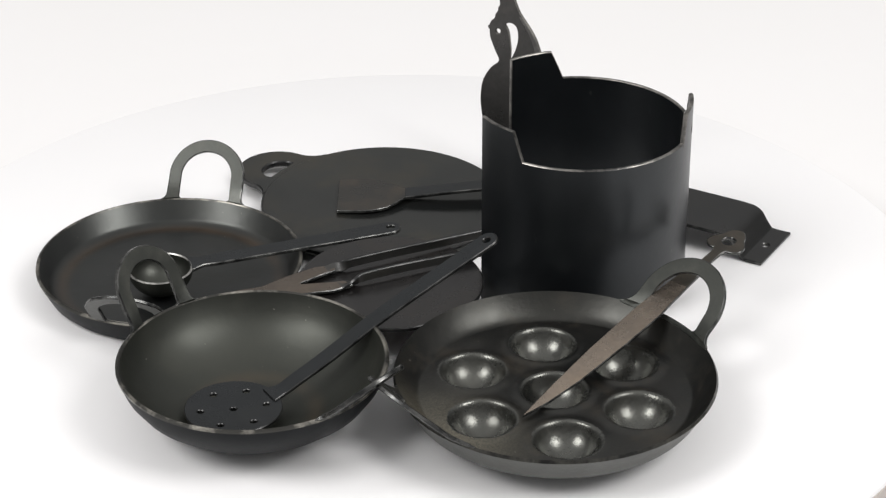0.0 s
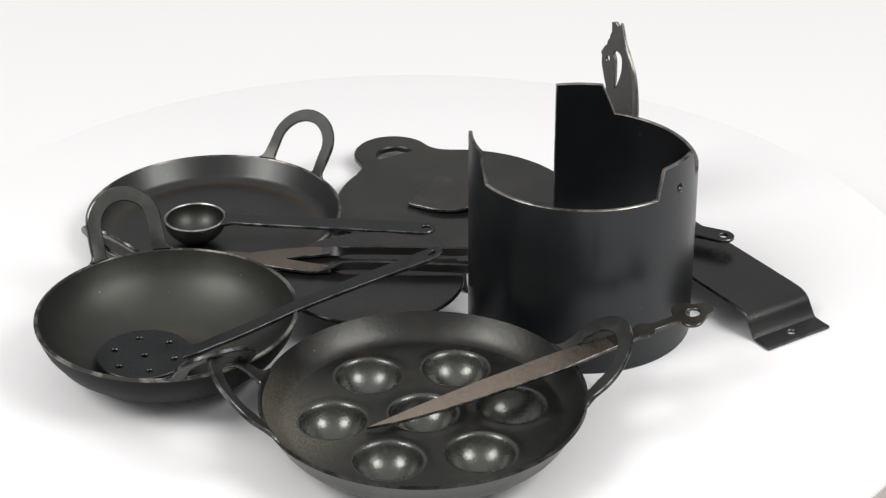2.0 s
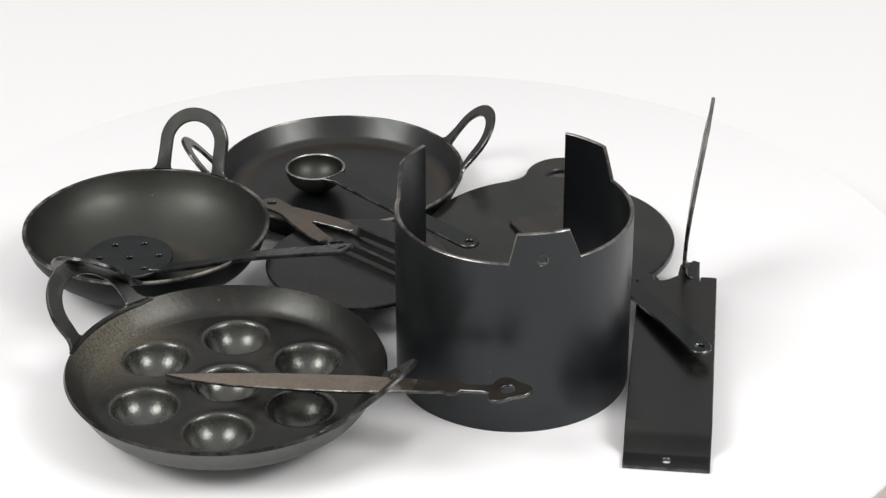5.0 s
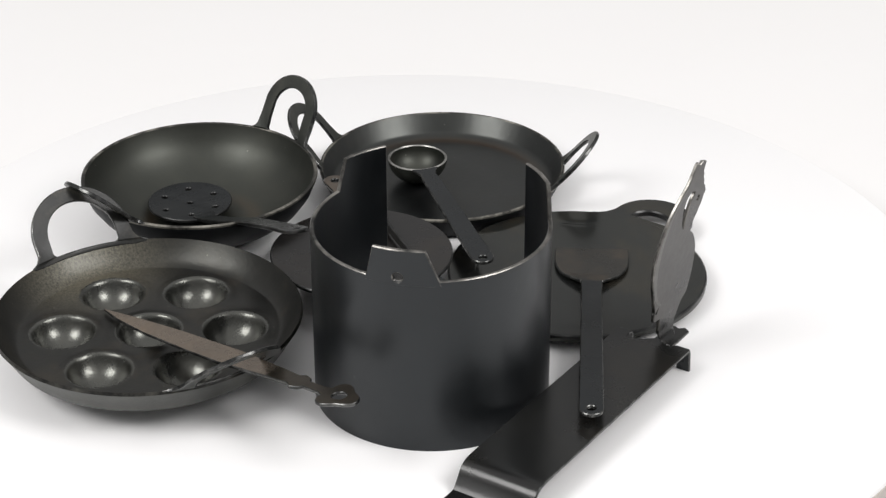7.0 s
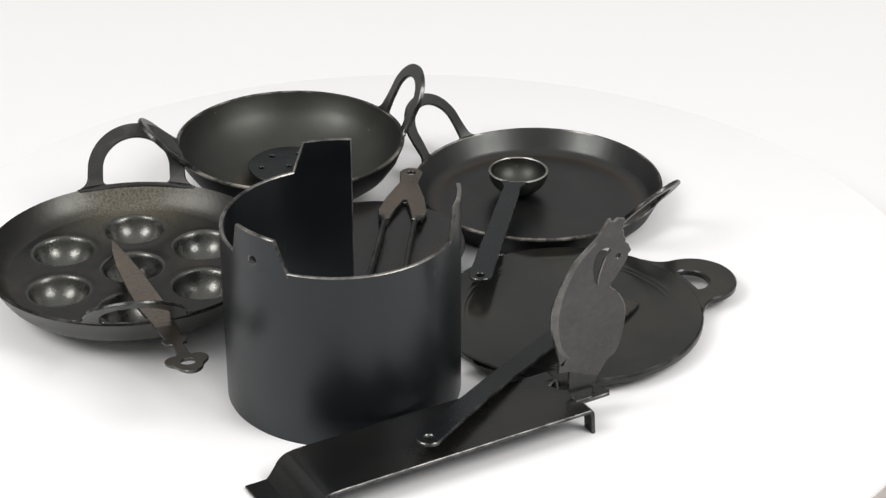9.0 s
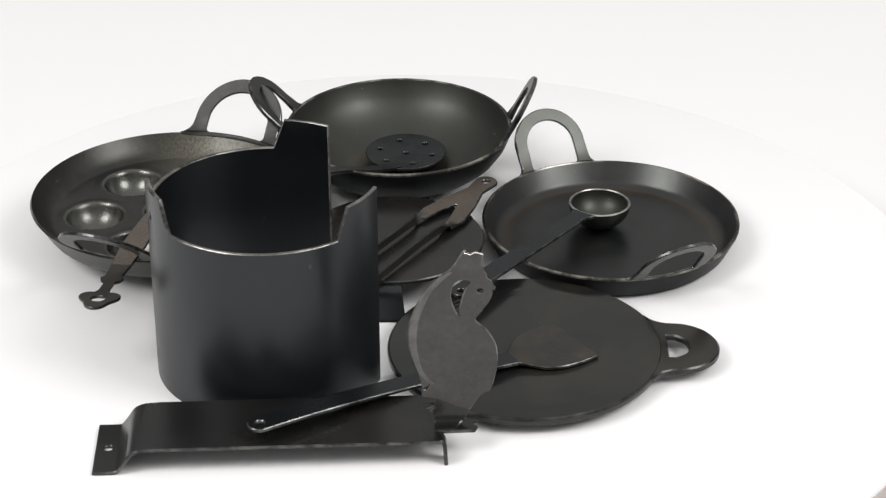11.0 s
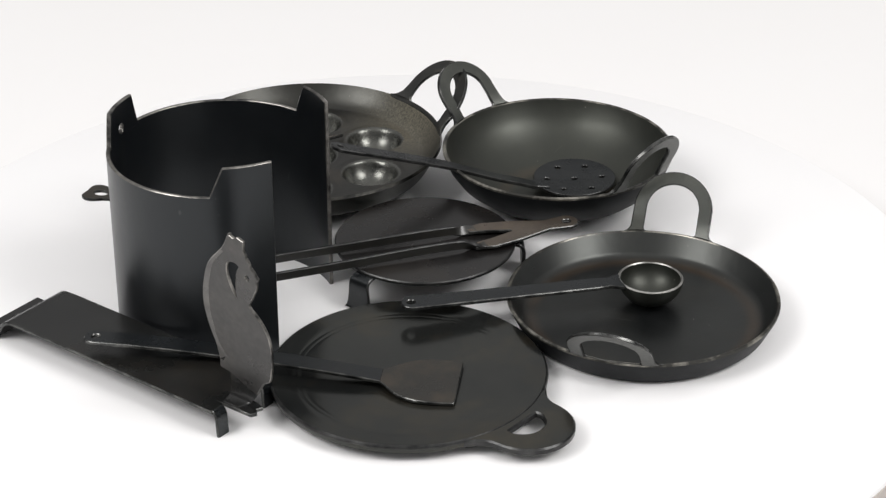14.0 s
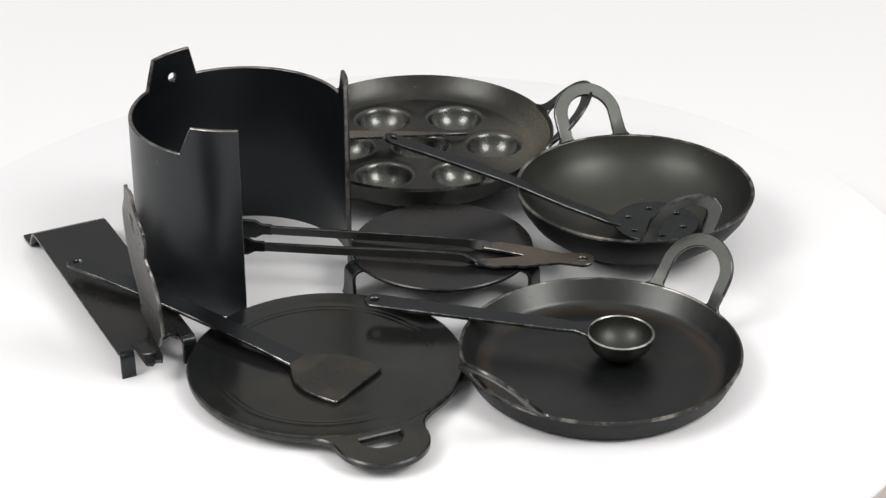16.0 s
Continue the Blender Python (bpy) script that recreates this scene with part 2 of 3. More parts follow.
def plate(outline, holes=(), thick=0.002, shape=None, cuts_x=(), cuts_y=(), ease=0.42):
    """A cut sheet: outline and holes in a plane, bent by shape(x, y, off); its cut edges, eased by a share of half the thickness, take material 1."""
    shape = shape or (lambda x, y, off: (x, y, off))
    flat = bmesh.new()
    for loop in (outline, *holes):
        vs = [flat.verts.new((x, y, 0)) for x, y in loop]
        for i in range(len(vs)):
            flat.edges.new((vs[i - 1], vs[i]))
    bmesh.ops.triangle_fill(flat, use_beauty=True, use_dissolve=False, edges=flat.edges[:], normal=(0, 0, 1))
    for v, axis in [(c, 0) for c in cuts_x] + [(c, 1) for c in cuts_y]:
        co, no = ((v, 0, 0), (1, 0, 0)) if axis == 0 else ((0, v, 0), (0, 1, 0))
        bmesh.ops.bisect_plane(flat, geom=flat.verts[:] + flat.edges[:] + flat.faces[:], dist=1e-6, plane_co=co, plane_no=no)
    flat.verts.index_update()
    bm = bmesh.new()
    h = thick / 2
    top = [bm.verts.new(shape(v.co.x, v.co.y, h)) for v in flat.verts]
    bot = [bm.verts.new(shape(v.co.x, v.co.y, -h)) for v in flat.verts]
    for f in flat.faces:
        ids = [v.index for v in f.verts]
        bm.faces.new([top[i] for i in ids])
        bm.faces.new([bot[i] for i in reversed(ids)])
    rim_edges = [e for e in flat.edges if len(e.link_faces) == 1]
    push = {}
    for e in rim_edges:
        v0, v1 = e.verts
        d = (v1.co - v0.co).normalized()
        n = Vector((d.y, -d.x, 0))
        if n.dot(e.link_faces[0].calc_center_median() - v0.co) > 0:
            n = -n
        for v in (v0, v1):
            push[v.index] = push.get(v.index, Vector((0, 0, 0))) + n
    ring = {}
    for v in flat.verts:
        if v.index in push:
            q = v.co + push[v.index].normalized() * (h * ease)
            ring[v.index] = (bm.verts.new(shape(q.x, q.y, h * (1 - ease))), bm.verts.new(shape(q.x, q.y, -h * (1 - ease))))
    for e in rim_edges:
        i, j = e.verts[0].index, e.verts[1].index
        (a, b), (c, d) = ring[i], ring[j]
        for quad in ((top[i], top[j], c, a), (a, c, d, b), (b, d, bot[j], bot[i])):
            bm.faces.new(quad).material_index = 1
    flat.free()
    return bm


def bar(path, widths, thick, side, edge=True):
    """A flat bar along path (Vectors): widths across, thick along its normal, side: the width's direction at each point."""
    bm = bmesh.new()
    n = len(path)
    rings = []
    c = min(thick * 0.2, 0.0004)
    for i in range(n):
        t = (path[min(i + 1, n - 1)] - path[max(i - 1, 0)]).normalized()
        s = side[i] if isinstance(side, list) else side
        s = (s - t * s.dot(t)).normalized()
        nn = t.cross(s)
        w, h = widths[i] / 2 if isinstance(widths, list) else widths / 2, thick / 2
        prof = [(w - c, h), (w, h - c), (w, -h + c), (w - c, -h), (-w + c, -h), (-w, -h + c), (-w, h - c), (-w + c, h)]
        rings.append([bm.verts.new(path[i] + s * a + nn * b) for a, b in prof])
    for i in range(n - 1):
        for k in range(8):
            f = bm.faces.new((rings[i][k], rings[i][(k + 1) % 8], rings[i + 1][(k + 1) % 8], rings[i + 1][k]))
            f.material_index = 1 if edge and k in (0, 1, 2, 4, 5, 6) else 0
    for r in (rings[0], rings[-1]):
        f = bm.faces.new(r)
        f.material_index = 1 if edge else 0
    return bm


def spline(pts, n=40):
    """A smooth open path through a few points."""
    pts = [Vector(p) for p in pts]
    out = []
    m = len(pts) - 1
    for i in range(m):
        p0, p1, p2, p3 = pts[max(i - 1, 0)], pts[i], pts[i + 1], pts[min(i + 2, m)]
        k = max(2, n // m)
        for s in range(k):
            t = s / k
            out.append(0.5 * (2 * p1 + (p2 - p0) * t + (2 * p0 - 5 * p1 + 4 * p2 - p3) * t * t + (3 * p1 - p0 - 3 * p2 + p3) * t ** 3))
    return out + [pts[-1]]


# ---- setting ----
def build_setting():
    bm = bmesh.new()
    bmesh.ops.create_grid(bm, x_segments=8, y_segments=8, size=40)
    me = bpy.data.meshes.new("ground")
    bm.to_mesh(me)
    bm.free()
    me.materials.append(WHITE_SHEET)
    ob = new("ground", me)
    ob.location.z = -0.03
    tagged(ob, "white seamless studio paper under the turntable", "studio floor", kind="structure")


def build_turntable():
    tt = thing("turntable", pose(0, 0, 0), "round white turntable disc under the cookware", "turntable")
    R, h = 0.3018, 0.016
    prof = [(0, 0), (R - 0.002, 0), (R - 0.0006, -0.0006), (R, -0.002), (R, -h + 0.001), (R - 0.001, -h), (0, -h)]
    part("disc", lathe(prof, 200), [WHITE_DISC], tt)
    part("edge_band", lathe([(R - 0.0005, -0.0026), (R + 0.0006, -0.0030), (R + 0.0006, -h + 0.0012), (R - 0.0005, -h + 0.0008)], 200), [EDGE_BAND], tt, "beige edging strip")
    part("hub", lathe([(0, -h), (0.09, -h), (0.09, -0.03), (0, -0.03)], 64), [WHITE_DISC], tt)


# ---- cookware ----
def loop_handle(r, z, half, reach, lean, w, thick, slope, fil=0.0040, mid=-0.0006):
    """A flat loop of one sheet with the pan, bent at its rim; +x outward, slope: the wall's angle below the rim."""
    chord, foot = r * math.sin(half), r * math.cos(half)
    straight = max(reach - chord, 0.002)

    def arch(rad, n=26):
        return [(-rad * math.cos(math.pi * k / n), straight + rad * math.sin(math.pi * k / n)) for k in range(n + 1)]

    def fillet(x0, y0, sx, f, n=6):
        # from the rim, f away on side sx, up to the limb's side at x0
        return [(x0 + sx * f * (1 - math.sin(math.pi / 2 * k / n)), y0 + f * (1 - math.cos(math.pi / 2 * k / n))) for k in range(n + 1)]
    lip, deep = 0.0001, -0.0020
    ro, ri = chord + w / 2, chord - w / 2
    up = fillet(-ro, lip, -1, fil)
    out = up + arch(ro)[1:-1] + [(-x, y) for x, y in reversed(up)]
    out += [(ro + fil - 0.001, lip - 0.0012), (ro, deep), (-ro, deep), (-ro - fil + 0.001, lip - 0.0012)]
    fi = fil * 0.55
    inn = fillet(-ri, lip, 1, fi)
    hole = inn + arch(ri)[1:-1] + [(-x, y) for x, y in reversed(inn)]
    ca, sa, cw, sw = math.cos(lean), math.sin(lean), math.cos(slope), math.sin(slope)

    def bend(u, v, o):
        rim = math.sqrt(max(r * r - u * u, 0.0)) + mid
        if v < 0.0009:
            o *= 0.45
        a = u / r
        if v <= 0:
            x, h, nx, nz = rim + v * cw, z + v * sw, -sw, cw
        else:
            t = min(1.0, v / 0.012)
            t = t * t * (3 - 2 * t)
            x, h = rim * (1 - t) + (foot + mid) * t + v * ca, z + v * sa
            k = min(1.0, v / 0.003)
            nx, nz = -sw * (1 - k) - sa * k, cw * (1 - k) + ca * k
        return (x + nx * o * math.cos(a), u + nx * o * math.sin(a), h + nz * o)
    cy = [-0.001, 0.0001, 0.00095, 0.0014, 0.002, 0.003, 0.0045, 0.006, 0.008, 0.010, 0.012]
    return plate(out, [hole], thick, bend, cuts_x=[(ro + fil) * k / 9 for k in range(-8, 9)], cuts_y=cy)


def build_stove():
    cx, cy, R, th = 0.0971, 0.0188, 0.0600, 0.0022
    st = thing("stove", pose(cx, cy, 0), "cylindrical black sheet-iron stove with three raised tabs and open side", "stove")
    rim, top = 0.0965, 0.113
    a0, a1 = -154.2, 126.8
    s = lambda a: radians(a) * R
    roll = lambda x, y, o: ((R + o) * math.cos(x / R), (R + o) * math.sin(x / R), y)
    wall = [(s(a0), 0.0), (s(a1), 0.0), (s(a1), rim), (s(a0), rim)]
    part("wall", plate(wall, [], th, roll, cuts_x=[s(a0 + (a1 - a0) * k / 140) for k in range(1, 140)]), [IRON_STOVE, EDGE], st)
    for lo0, lo1, hi0, hi1, hole in ((a0, -124.5, a0, -130.5, False), (-28.5, 6.0, -25.0, -0.5, True), (95.5, a1, 102.5, a1, False)):
        tab = [(s(lo0), rim), (s(lo1), rim), (s(hi1), top), (s(hi0), top)]
        cut = [circle_pts(s(-13.1), 0.0985, 0.0030, n=20)] if hole else []
        if hole:
            tab = [(s(lo0 - 0.8), 0.0945), (s(lo1 + 0.8), 0.0945)] + tab[1:] + tab[:1]
        part("pot_support", plate(tab, cut, th + (0.0003 if hole else 0.0), roll, cuts_x=[s(lo0 + (lo1 - lo0) * k / 16) for k in range(1, 16)]), [IRON_STOVE, EDGE], st)


def build_frying_pan():
    r, z = 0.0742, 0.0158
    pan = thing("frying_pan", pose(-0.1327, 0.0157, 0, rz=78.8), "shallow black iron frying pan with two loop handles", "frying pan")
    prof = [(0, 0.0022), (0.0605, 0.0022), (0.0650, 0.0030), (0.0682, 0.0054), (r - 0.0016, z), (r - 0.0008, z + 0.0006), (r + 0.0004, z), (r + 0.0006, z - 0.0008),
            (0.0692, 0.0036), (0.066, 0.0006), (0.062, 0.0), (0, 0.0)]
    part("body", lathe(prof, 180, rim=(4, 5, 6), under=range(7, 12)), [IRON_FRY, EDGE_RIM, IRON_SHADED], pan)
    for k in (0, 180.6):
        part("handle", loop_handle(r, z, radians(14.8), 0.0337, radians(50), 0.0066, 0.0022, radians(64)), [IRON_LOOP, EDGE_DIM], pan, at=pose(0, 0, 0, rz=k))


def build_kadai():
    r, z = 0.0682, 0.0352
    k = thing("kadai", pose(-0.0777, -0.1245, 0, rz=139), "deep round black iron kadai with two loop handles", "kadai")
    prof = [(0, 0.0022), (0.020, 0.0023), (0.029, 0.0032), (0.040, 0.0073), (0.050, 0.0128), (0.058, 0.0192), (0.0635, 0.0262), (r - 0.0014, z), (r - 0.0004, z + 0.0007), (r + 0.0008, z),
            (r + 0.0009, z - 0.001), (0.0655, 0.0254), (0.0600, 0.0176), (0.0518, 0.0110), (0.0412, 0.0052), (0.031, 0.0010), (0.024, 0.0), (0, 0.0)]
    part("bowl", lathe(prof, 180, rim=(7, 8, 9), under=range(10, 18)), [IRON_PAN, EDGE_RIM, IRON_SHADED], k)
    for a, lean, reach in ((0, 63, 0.0345), (181, 45, 0.0322)):
        part("handle", loop_handle(r, z, radians(14.5), reach, radians(lean), 0.0070, 0.0026, radians(68), mid=-0.0003), [IRON_LOOP, EDGE_DIM], k, at=pose(0, 0, 0, rz=a))


def build_paniyaram():
    R, zr, floor, fr = 0.0810, 0.0300, 0.0178, 0.0740
    p = thing("paniyaram_pan", pose(0.075, -0.1323, 0, rz=36), "round black iron paniyaram pan with seven dimples", "dimple pan")
    cups = [(0.0, 0.0)] + [(0.0452 * math.cos(radians(60 * k - 2)), 0.0452 * math.sin(radians(60 * k - 2))) for k in range(6)]
    a, deep = 0.0163, 0.0126
    ball = (a * a + deep * deep) / (2 * deep)

    def height(x, y, under=False):
        r = math.hypot(x, y)
        z = floor
        if r > fr - 0.005:
            t = (r - (fr - 0.005)) / (R - fr + 0.005)
            z = floor + (zr - floor) * t ** 1.5
        for cx, cy in cups:
            d = math.hypot(x - cx, y - cy)
            if d < a + 0.012:
                lip = 0.0008 * math.exp(-((d - a - 0.0012) / 0.0034) ** 2)
                cap = (math.sqrt(ball * ball - d * d) if d < a else math.sqrt(ball * ball - a * a) - 1.6 * (d - a)) - ball + deep
                cup = 0.0011 * math.log(1 + math.exp(cap / 0.0011))
                z += lip - cup * (1.24 if under else 1.0)
        return z
    segs, nr = 320, 116
    bm = bmesh.new()
    rads = [R * ((k + 1) / nr) for k in range(nr)]
    for sgn, off in ((1, 0.0), (-1, -0.0022)):
        c = bm.verts.new((0, 0, height(0, 0, sgn < 0) + off))
        rings = []
        for r in rads:
            rr = r + (0.0009 if sgn < 0 else 0) * (r / R) ** 4
            rings.append([bm.verts.new((rr * math.cos(2 * math.pi * k / segs), rr * math.sin(2 * math.pi * k / segs),
                                        height(r * math.cos(2 * math.pi * k / segs), r * math.sin(2 * math.pi * k / segs), sgn < 0) + off * (1 - 0.3 * (r / R) ** 6 + 1.6 * math.exp(-((r - 0.0715) / 0.0045) ** 2)))) for k in range(segs)])
        for k in range(segs):
            k2 = (k + 1) % segs
            side = 0 if sgn > 0 else 2
            bm.faces.new((c, rings[0][k], rings[0][k2])).material_index = 3 if sgn > 0 else side
            for i in range(nr - 1):
                face = bm.faces.new((rings[i][k], rings[i + 1][k], rings[i + 1][k2], rings[i][k2]))
                mx, my = rings[i][k].co.x, rings[i][k].co.y
                face.material_index = 3 if sgn > 0 and any(math.hypot(mx - cx, my - cy) < a + 0.0016 for cx, cy in cups) else side
        if sgn > 0:
            up = rings[-1]
        else:
            for k in range(segs):
                k2 = (k + 1) % segs
                bm.faces.new((up[k], up[k2], rings[-1][k2], rings[-1][k])).material_index = 1
    part("body", bm, [IRON_USED, EDGE_CAST, IRON_LOOP, IRON_CUP], p, angle=40)
    for k, half, lean, reach in ((1.5, 16.2, 43, 0.0332), (177.5, 17.2, 45, 0.0342)):
        part("handle", loop_handle(R, zr, radians(half), reach, radians(lean), 0.0080, 0.0021, radians(58), 0.006, 0.0003), [IRON_LOOP if k < 90 else IRON_RUBBED, EDGE_DIM], p, at=pose(0, 0, 0, rz=k))


def build_tawa():
    R, th = 0.0731, 0.0046
    t = thing("tawa", pose(-0.0126, 0.0960, 0, rz=145.5), "flat black iron tawa griddle with a pierced tab handle", "griddle")
    up = lambda r: 0.0062 + 0.0038 * (r / R) ** 2
    prof = [(0, up(0))] + [(R * k / 16, up(R * k / 16)) for k in range(1, 12)] + [(0.0548, up(0.0548))] + [(0.0566, up(0.0566)), (0.0569, up(0.0569) - 0.00005), (0.0572, up(0.0572)), (0.0592, up(0.0592)), (0.0596, up(0.0596) - 0.00006), (0.0600, up(0.0600))] + [(R * k / 16, up(R * k / 16)) for k in range(14, 16)] + [(R - 0.0014, up(R)), (R - 0.0004, up(R) - 0.0006), (R, up(R) - 0.0016), (R - 0.0003, up(R) - th + 0.0006), (R - 0.001, up(R) - th)]
    prof += [(0.055, 0.0018), (0.035, 0.0), (0, 0.0)]
    part("plate", lathe(prof, 200, rim=(21, 22)), [IRON_TAWA, EDGE_DARK], t)
    c, rt, fr = 0.0795, 0.0232, 0.016
    # round tab, with a concave fillet on either side where it runs into the disc
    fx = (c * c + (R + fr) ** 2 - (rt + fr) ** 2) / (2 * c)
    fy = math.sqrt((R + fr) ** 2 - fx * fx)
    a0, b0 = math.atan2(-fy, -fx), math.atan2(-fy, c - fx)
    fil = [(fx + fr * math.cos(a0 + (b0 - a0) * k / 8), fy + fr * math.sin(a0 + (b0 - a0) * k / 8)) for k in range(9)]
    e0 = math.atan2(fy, fx - c)
    tab = [(x, -y) for x, y in fil] + [(c + rt * math.cos(-e0 + 2 * e0 * k / 32), rt * math.sin(-e0 + 2 * e0 * k / 32)) for k in range(1, 32)] + fil[::-1]
    rim_a = math.atan2(fy, fx)
    tab += [((R - 0.0008) * math.cos(rim_a * (1 - k / 6)), (R - 0.0008) * math.sin(rim_a * (1 - k / 6))) for k in range(1, 12)]
    hole = rounded([(0.0752, -0.0118), (0.0800, -0.0122), (0.0868, -0.0072), (0.0884, 0.0), (0.0868, 0.0072), (0.0800, 0.0122), (0.0752, 0.0118)], [0.0008, 0.004, 0.006, 0.006, 0.006, 0.004, 0.0008], 4)
    part("handle", plate(tab, [hole], th - 0.0006, lambda x, y, o: (x, y, 0.0099 - th / 2 + o)), [IRON_TAWA, EDGE_DARK], t)


def build_trivet():
    R, z, th = 0.0512, 0.0225, 0.002
    t = thing("trivet", pose(-0.0085, -0.025, 0), "round black iron trivet plate on bent strap legs", "trivet")
    part("plate", lathe([(0, z), (R - 0.0006, z), (R, z - 0.0006), (R, z - th), (R - 0.0006, z - th - 0.0004), (0, z - th)], 140, rim=(1, 2)), [IRON_PLATE, EDGE_DARK], t)
    for a in (55, 189, 305):
        path = spline([(R - 0.008, 0, z - th - 0.0010), (R - 0.001, 0, z - th - 0.0008), (R + 0.0028, 0, z - th - 0.0020), (R + 0.0044, 0, z - 0.0070), (R + 0.0044, 0, z - 0.0130), (R + 0.0046, 0, 0.0045), (R + 0.0049, 0, 0.0016), (R + 0.0054, 0, 0.0002)], 36)
        part("leg", bar(path, [0.0125 + 0.0065 * (i / (len(path) - 1)) ** 2 for i in range(len(path))], 0.002, Vector((0, 1, 0))), [IRON, EDGE_DARK], t, at=pose(0, 0, 0, rz=a))


def frame_of(a, b):
    """Pose at a with +x towards b and z as upright as it can be."""
    a, b = Vector(a), Vector(b)
    x = (b - a).normalized()
    y = Vector((0, 0, 1)).cross(x).normalized()
    return Matrix.Translation(a) @ Matrix((x, y, x.cross(y))).transposed().to_4x4()


def build_ladle():
    bowl_c, end = Vector((-0.1364, 0.0005, 0.0180)), Vector((-0.0080, 0.0431, 0.0195))
    m = frame_of(bowl_c, end)
    l = thing("ladle", m, "small iron ladle with round bowl and flat handle across the pan", "ladle")
    r = 0.0178
    prof = []
    for k in range(13):
        a = radians(90 * k / 12)
        prof.append(((r - 0.0012) * math.sin(a), -0.0142 * math.cos(a)))
    prof += [(r - 0.0006, 0.0006), (r + 0.0003, 0.0)]
    for k in range(11, -1, -1):
        a = radians(90 * k / 12)
        prof.append(((r + 0.0003) * math.sin(a), -0.0155 * math.cos(a)))
    # Bare rim, its colour raised to carry the highlight along the lip.
    part("bowl", lathe(prof, 90, rim=(12, 13)), [IRON_PAN, worn("highlit_rim", (0.14, 0.14, 0.13), (0.62, 0.61, 0.58))], l)
    L = (end - bowl_c).length
    out = [(r - 0.0012, -0.0075), (r + 0.006, -0.0042), (r + 0.014, -0.0050), (L - 0.002, -0.0060)]
    for k in range(1, 12):
        a = radians(-90 + 180 * k / 12)
        out.append((L - 0.001 + 0.0060 * math.cos(a), 0.0060 * math.sin(a)))
    out += [(L - 0.002, 0.0060), (r + 0.014, 0.0050), (r + 0.006, 0.0042), (r - 0.0012, 0.0075)]
    part("handle", plate(out, [circle_pts(L, 0, 0.0028)], 0.0022, lambda x, y, o: (x, y, -0.0006 + o)), [IRON, EDGE_DIM], l)


def build_skimmer():
    c, end = Vector((-0.0880, -0.1330, 0.0090)), Vector((0.0440, -0.0545, 0.0630))
    flat = (end - c)
    flat.z = 0
    L = flat.length
    m = Matrix.Translation(c) @ pose(0, 0, 0, rz=math.degrees(math.atan2(flat.y, flat.x)))
    s = thing("skimmer", m, "black iron skimmer with seven holes, lying in the kadai", "skimmer")
    R = 0.0245
    holes = [circle_pts(0, 0, 0.0022, n=12)] + [circle_pts(0.0168 * math.cos(radians(60 * k + 40)), 0.0168 * math.sin(radians(60 * k + 40)), 0.0022, n=12) for k in range(6)]
    part("disc", plate(circle_pts(0, 0, R, n=72), holes, 0.002, lambda x, y, o: (x, y, o + 2.2 * (x * x + y * y))), [IRON, EDGE_DARK], s)
    zend = end.z - c.z
    path = spline([(R - 0.004, 0, 0.0019), (R + 0.004, 0, 0.0032), (R + 0.012, 0, 0.0066), (R + 0.030, 0, 0.0140), (0.09, 0, zend - (L - 0.09) * 0.378), (L - 0.012, 0, zend - 0.0045)], 44)
    part("handle", bar(path, [0.0135 - 0.004 * min(1, i / 7) + 0.0012 * min(1, max(0, (i - 8) / 30)) for i in range(len(path))], 0.0022, Vector((0, 1, 0))), [IRON, EDGE_DARK], s)
    tip = [(-0.002, -0.0054)] + [(0.012 + 0.0054 * math.cos(radians(-90 + 15 * k)), 0.0054 * math.sin(radians(-90 + 15 * k))) for k in range(13)] + [(-0.002, 0.0054)]
    part("handle_end", plate(tip, [circle_pts(0.012, 0, 0.0026, n=16)], 0.0022), [IRON, EDGE_DARK], s, at=pose(L - 0.012, 0, zend - 0.0045, ry=-20.5))


def build_knife():
    tip, ring = Vector((0.0575, -0.1590, 0.0200)), Vector((0.1765, -0.0228, 0.0428))
    k = thing("knife", frame_of(tip, ring) @ pose(0, 0, 0, rx=5), "pointed browned-iron knife with a pierced clover end, leaning on the pan", "knife")
    L = (ring - tip).length
    blade = [(0, 0), (0.016, -0.0032), (0.040, -0.0058), (0.075, -0.0072), (0.105, -0.0076), (0.118, -0.0064), (0.1345, -0.0053), (0.1345, 0.0053), (0.105, 0.0062), (0.06, 0.0046), (0.025, 0.0022)]
    
    def twist(x, y, o):
        a = radians(8.0 * (1 - x / 0.085)) if x < 0.1345 else radians(8.0 * (1 - 0.1345 / 0.085))
        return (x, y * math.cos(a) - o * math.sin(a), y * math.sin(a) + o * math.cos(a))
    part("blade", plate(blade, [], 0.0018, twist, cuts_x=[0.008 * i for i in range(1, 17)]), [IRON_BROWN, EDGE_DIM], k, "browned bare iron blade")
    h = [(0.1346, -0.0053), (0.150, -0.0042), (0.153, -0.0062), (0.157, -0.0050), (0.159, -0.0026), (L - 0.012, -0.0026)]
    n = 48
    for i in range(n + 1):
        a = radians(-155 + 310 * i / n)
        rr = 0.0098 + 0.0019 * math.cos(3 * a)
        h.append((L + rr * math.cos(a), rr * math.sin(a)))
    h += [(L - 0.012, 0.0026), (0.159, 0.0026), (0.157, 0.0050), (0.153, 0.0062), (0.150, 0.0042), (0.1346, 0.0053)]
    part("handle", plate(h, [circle_pts(L, 0, 0.0042, n=18)], 0.0018, twist), [IRON_DARK, EDGE_DIM], k)


